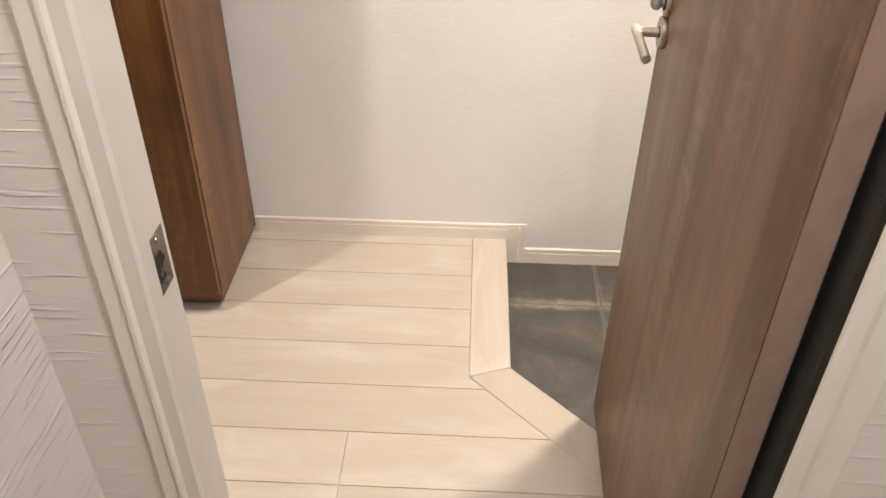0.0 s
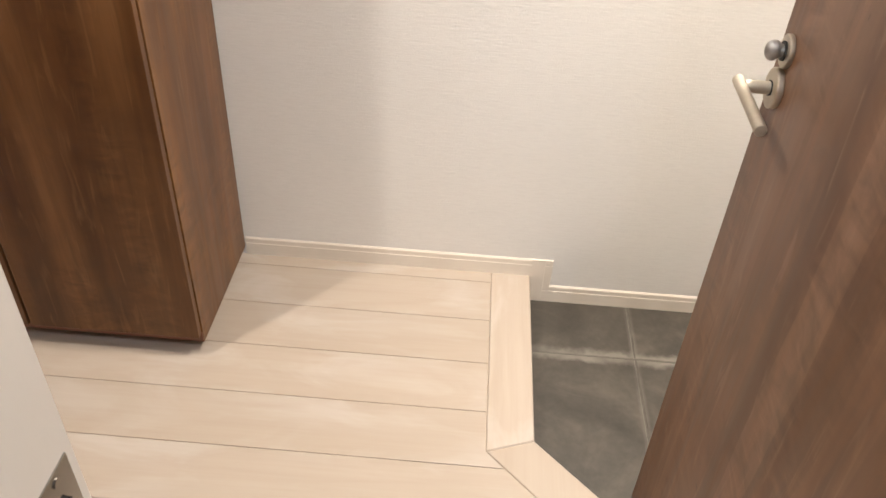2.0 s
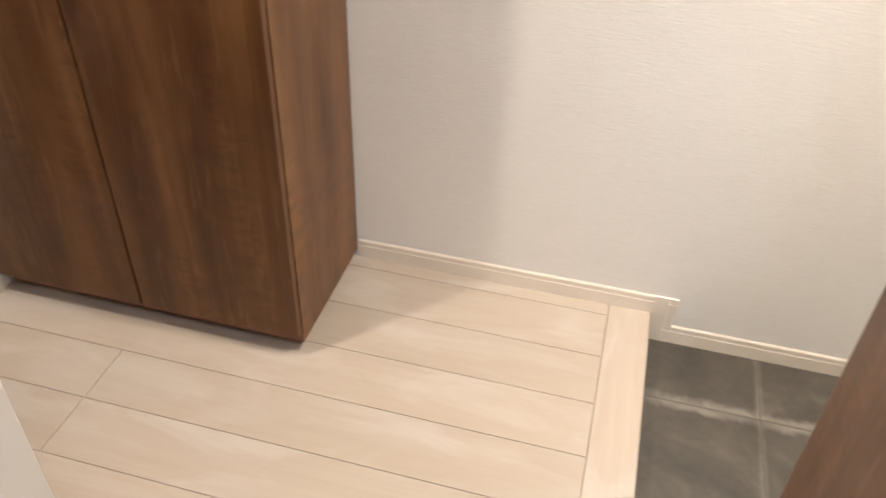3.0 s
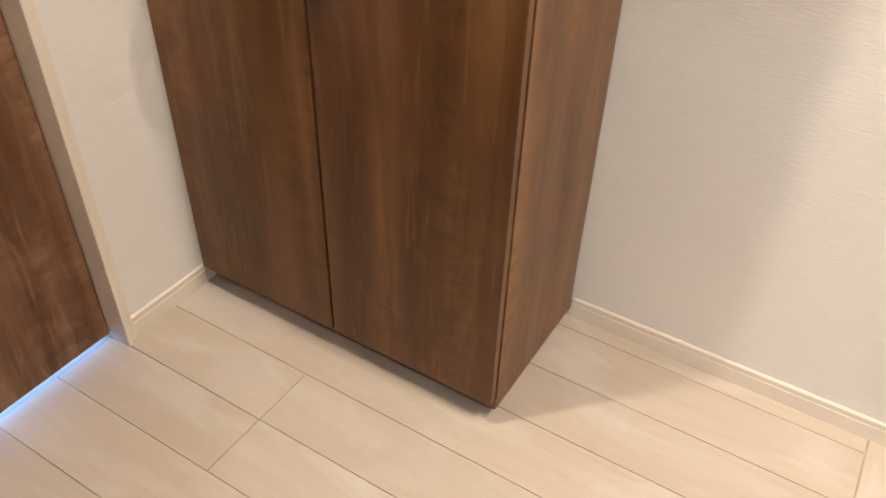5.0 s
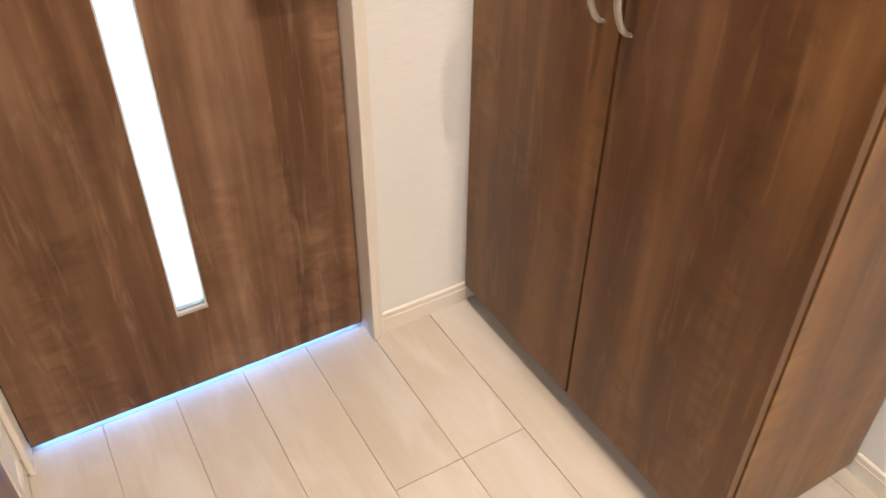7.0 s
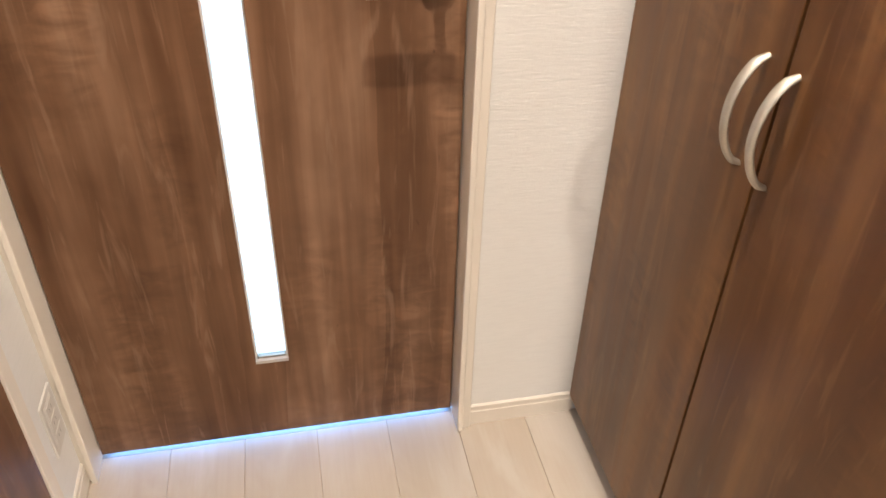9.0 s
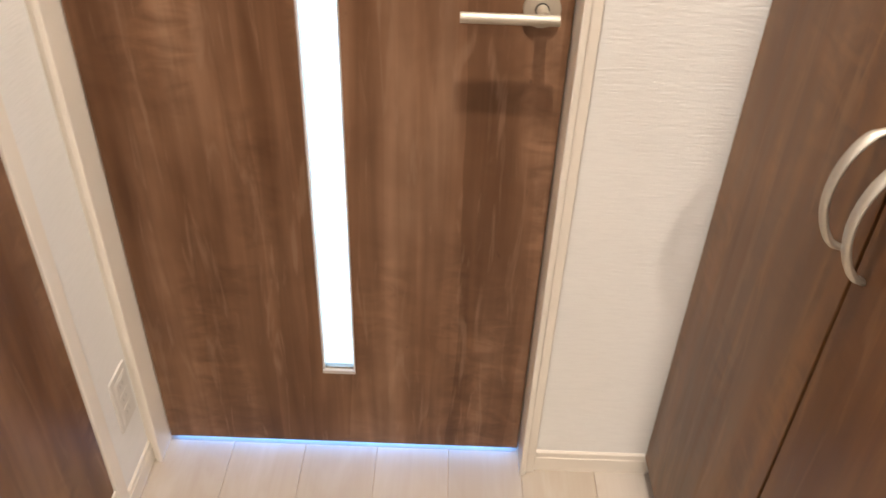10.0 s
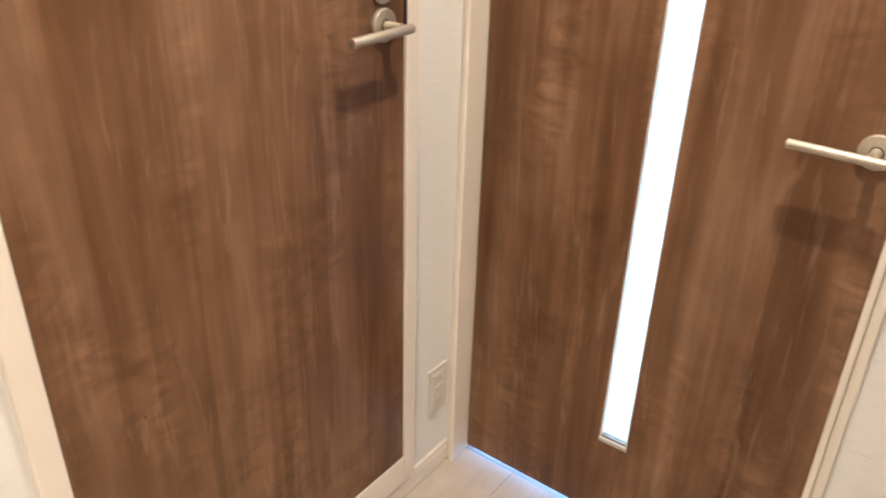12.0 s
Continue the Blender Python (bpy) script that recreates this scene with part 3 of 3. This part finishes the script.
def door(name, label, w, z0, z1, m, handle_z, slit=None, locks=(), t=0.035, inset=0.046):
    """Flush veneered leaf: local x from the hinge to the free edge, front towards -y."""
    d = thing(name, label, "door", m, kind="structure")
    if slit:
        a, b, lo, hi = slit
        bm = bmesh.new()
        for c in ((0, a, z0, z1), (b, w, z0, z1), (a, b, z0, lo), (a, b, hi, z1)):
            box(bm, c[0], c[1], 0, t, c[2], c[3])
        bmesh.ops.remove_doubles(bm, verts=bm.verts[:], dist=0.00001)
        leaf = part("leaf", bm, WOOD, d)
        glass = part("glass_pane", box_bm(a + 0.001, b - 0.001, t / 2 - 0.002, t / 2 + 0.002, lo + 0.001, hi - 0.001), GLASS, d, "frosted glass strip lit by daylight")
        bd = 0.004
        part("glazing_channel", box_bm(a + bd, b - bd, 0.006, t - 0.006, lo + 0.0082, lo + 0.013), STEEL, d, "grey channel under the glass")
        for c in ((a, a + bd, lo + 0.008, hi), (b - bd, b, lo + 0.008, hi), (a, b, lo, lo + 0.008), (a + bd, b - bd, hi - bd, hi)):
            part("glazing_bead", box_bm(c[0] + 0.0002, c[1] - 0.0002, -0.0008 if c[3] == lo + 0.008 else 0.004, t - 0.003, c[2] + 0.0002, c[3] - 0.0002), BEAD if c[3] == lo + 0.008 else ALU, d)
    else:
        leaf = part("leaf", box_bm(0.0006, w - 0.0006, 0, t, z0, z1, bevel=0.001), WOOD, d)
        part("edge_band", box_bm(-0.0006, 0.0006, 0.0012, t - 0.0012, z0 + 0.001, z1 - 0.001), WOOD_EDGE, d, "lighter wood edge band")
        part("edge_band", box_bm(w - 0.0006, w + 0.0006, 0.0012, t - 0.0012, z0 + 0.001, z1 - 0.001), WOOD_EDGE, d)
    for side in (-1, 1):
        lever(d, w - inset, handle_z, side, t)
    for side, z, turn in locks:
        lock(d, w - inset, z, side, t, turn)
    return d


door("door_1", "closed walnut door with a frosted glass strip", LD1 - LD0 - 0.005, 0.0155, LDH - 0.003, pose(-1.557, LD0 + 0.0025, 0, 0, 0, 90), 0.957, slit=(0.333, 0.397, 0.216, 1.86))
door("door_2", "closed walnut closet door with nickel lever", CD1 - CD0 - 0.006, CDZ, CDH, pose(CD1 - 0.003, Y_SOUTH + 0.013, 0, 0, 0, 180), 1.077, locks=((-1, 1.131, False),), inset=0.056)
washroom_door = door("door_3", "walnut washroom door standing open into the hall", 0.748, 0.010, WDH - 0.005, pose(0.300, 1.214, 0, 0, 0, 88.3), 0.955, locks=((1, 1.006, True), (-1, 1.006, False)), inset=0.038)
for z in (0.16, 1.86):
    bm = cyl(bmesh.new(), (0.002, -0.004, z - 0.04), (0.002, -0.004, z + 0.04), 0.006)
    box(bm, -0.0025, 0.0, -0.028, 0.020, z - 0.04, z + 0.04)
    part("hinge", bm, STEEL, washroom_door)


# ---- shoe cabinet ----
CX0, CX1, CY, CZ = X_WEST + 0.010, -0.700, 2.254, 2.36
cab = thing("shoe_cabinet", "tall walnut shoe cabinet with two doors, floating above the floor", "cabinet", pose(CX1, CY, 0))
LX = CX0 - CX1
DZ = 0.062
yb = Y_NORTH - 0.009 - CY
part("side_panel", box_bm(-0.018, 0, 0.0245, yb, 0.030, CZ, bevel=0.0008), WOOD_CAB, cab)
part("edge_strip", box_bm(-0.0175, -0.0008, 0.0215, 0.0245, 0.0305, 0.0600), CAB_IN, cab, "red-brown raw edge below the door")
# added black strip: paints the shade in the gap behind the door
part("shadow_gap", box_bm(-0.017, -0.010, 0.0185, 0.0245, 0.052, CZ - 0.01), DARK, cab, "black strip painting the shade between door and side")
part("side_panel", box_bm(LX, LX + 0.018, 0.020, yb, 0.046, CZ, bevel=0.0008), WOOD_CAB, cab)
part("bottom_panel", box_bm(LX + 0.018, -0.018, 0.0225, yb, 0.031, 0.060), CAB_IN, cab, "dark red-brown bottom panel")
part("top_panel", box_bm(LX + 0.018, -0.018, 0.020, yb, CZ - 0.018, CZ), WOOD_CAB, cab)
part("back_panel", box_bm(LX + 0.018, -0.018, yb - 0.006, yb, 0.060, CZ - 0.018), CAB_IN, cab)
XG = -1.104 - CX1


def bow(bm, foot0, foot1, rise, wide, thin):
    """A bowed pull: an oval section swept over an arch, broad at the feet."""
    a, b = Vector(foot0), Vector(foot1)
    n, k = 30, 12
    rings = []
    for i in range(n + 1):
        s = i / n
        h = rise * math.sin(math.pi * s) ** 0.50
        p = a.lerp(b, s) + Vector((0, -h, 0))
        ds = 0.01
        h1 = rise * math.sin(math.pi * min(1, s + ds)) ** 0.50
        h0 = rise * math.sin(math.pi * max(0, s - ds)) ** 0.50
        tang = ((b - a) * (min(1, s + ds) - max(0, s - ds)) + Vector((0, -(h1 - h0), 0))).normalized()
        side = Vector((1, 0, 0))
        up = tang.cross(side).normalized()
        tip = min(1.0, 0.62 + 9.0 * min(s, 1 - s))
        w = wide * tip * (0.86 + 0.14 * s)
        rings.append([bm.verts.new(p + side * (w * math.cos(2 * math.pi * j / k)) + up * (thin * tip ** 0.5 * math.sin(2 * math.pi * j / k))) for j in range(k)])
    for r, q in zip(rings[:-1], rings[1:]):
        for j in range(k):
            bm.faces.new((r[j], r[(j + 1) % k], q[(j + 1) % k], q[j]))
    bm.faces.new(rings[0])
    bm.faces.new(rings[-1][::-1])
    return bm


for a, b, hx in ((LX + 0.003, XG - 0.0030, -1.143 - CX1), (XG + 0.0030, -0.001, -1.082 - CX1)):
    leaf = part("door", box_bm(a, b, 0, 0.018, DZ, CZ - 0.004, bevel=0.0012), WOOD_CAB, cab)
    part("handle", bow(bmesh.new(), (hx, 0.001, 0.850), (hx, 0.001, 0.990), 0.036, 0.0080, 0.0046), NICKEL, leaf, "bowed satin nickel handle", True)

# ---- wall outlet by the closet door ----
OX0, OX1, OZ0, OZ1 = -1.492, -1.422, 0.171, 0.298
outlet = thing("wall_outlet", "white triple wall outlet low beside the closet door", "outlet", pose((OX0 + OX1) / 2, Y_SOUTH, (OZ0 + OZ1) / 2))
hw, hh = (OX1 - OX0) / 2, (OZ1 - OZ0) / 2
part("plate", box_bm(-hw, hw, 0, 0.0045, -hh, hh, bevel=0.002), PLASTIC, outlet)
part("inner_frame", box_bm(-0.0235, 0.0235, 0.0040, 0.0056, -0.050, 0.050, bevel=0.0008), PLASTIC, outlet)
for z in (-0.032, 0.0, 0.032):
    mod = part("socket", box_bm(-0.0195, 0.0195, 0.0052, 0.0066, z - 0.0135, z + 0.0135, bevel=0.0008), PLASTIC, outlet)
    for dx in (-0.006, 0.006):
        part("slot", box_bm(dx - 0.0009, dx + 0.0009, 0.0063, 0.0068, z - 0.004, z + 0.004), SLOT, mod)


# ---- ceiling downlights ----
def downlight(place, r, label):
    d = thing("ceiling_downlight", label, "ceiling light", Matrix.Translation(place))
    bm = bmesh.new()
    n = 32
    rows = [[bm.verts.new((q * math.cos(2 * math.pi * i / n), q * math.sin(2 * math.pi * i / n), z)) for i in range(n)] for q, z in ((r, -0.001), (r + 0.004, -0.006), (r + 0.016, -0.004), (r + 0.018, 0.0))]
    for a, b in zip(rows[:-1], rows[1:]):
        for i in range(n):
            bm.faces.new((a[i], a[(i + 1) % n], b[(i + 1) % n], b[i]))
    part("trim_ring", bm, PLASTIC, d)
    part("diffuser", cyl(bmesh.new(), (0, 0, -0.0035), (0, 0, -0.0005), r), LAMP_ON, d, "glowing lamp diffuser")
    return d


downlight(HALL_LAMP, 0.046, "small round white downlight in the hall ceiling")
downlight(ENTRY_LAMP, 0.062, "small round white downlight above the entry")
downlight(WC_LAMP, 0.072, "round white downlight in the washroom ceiling")
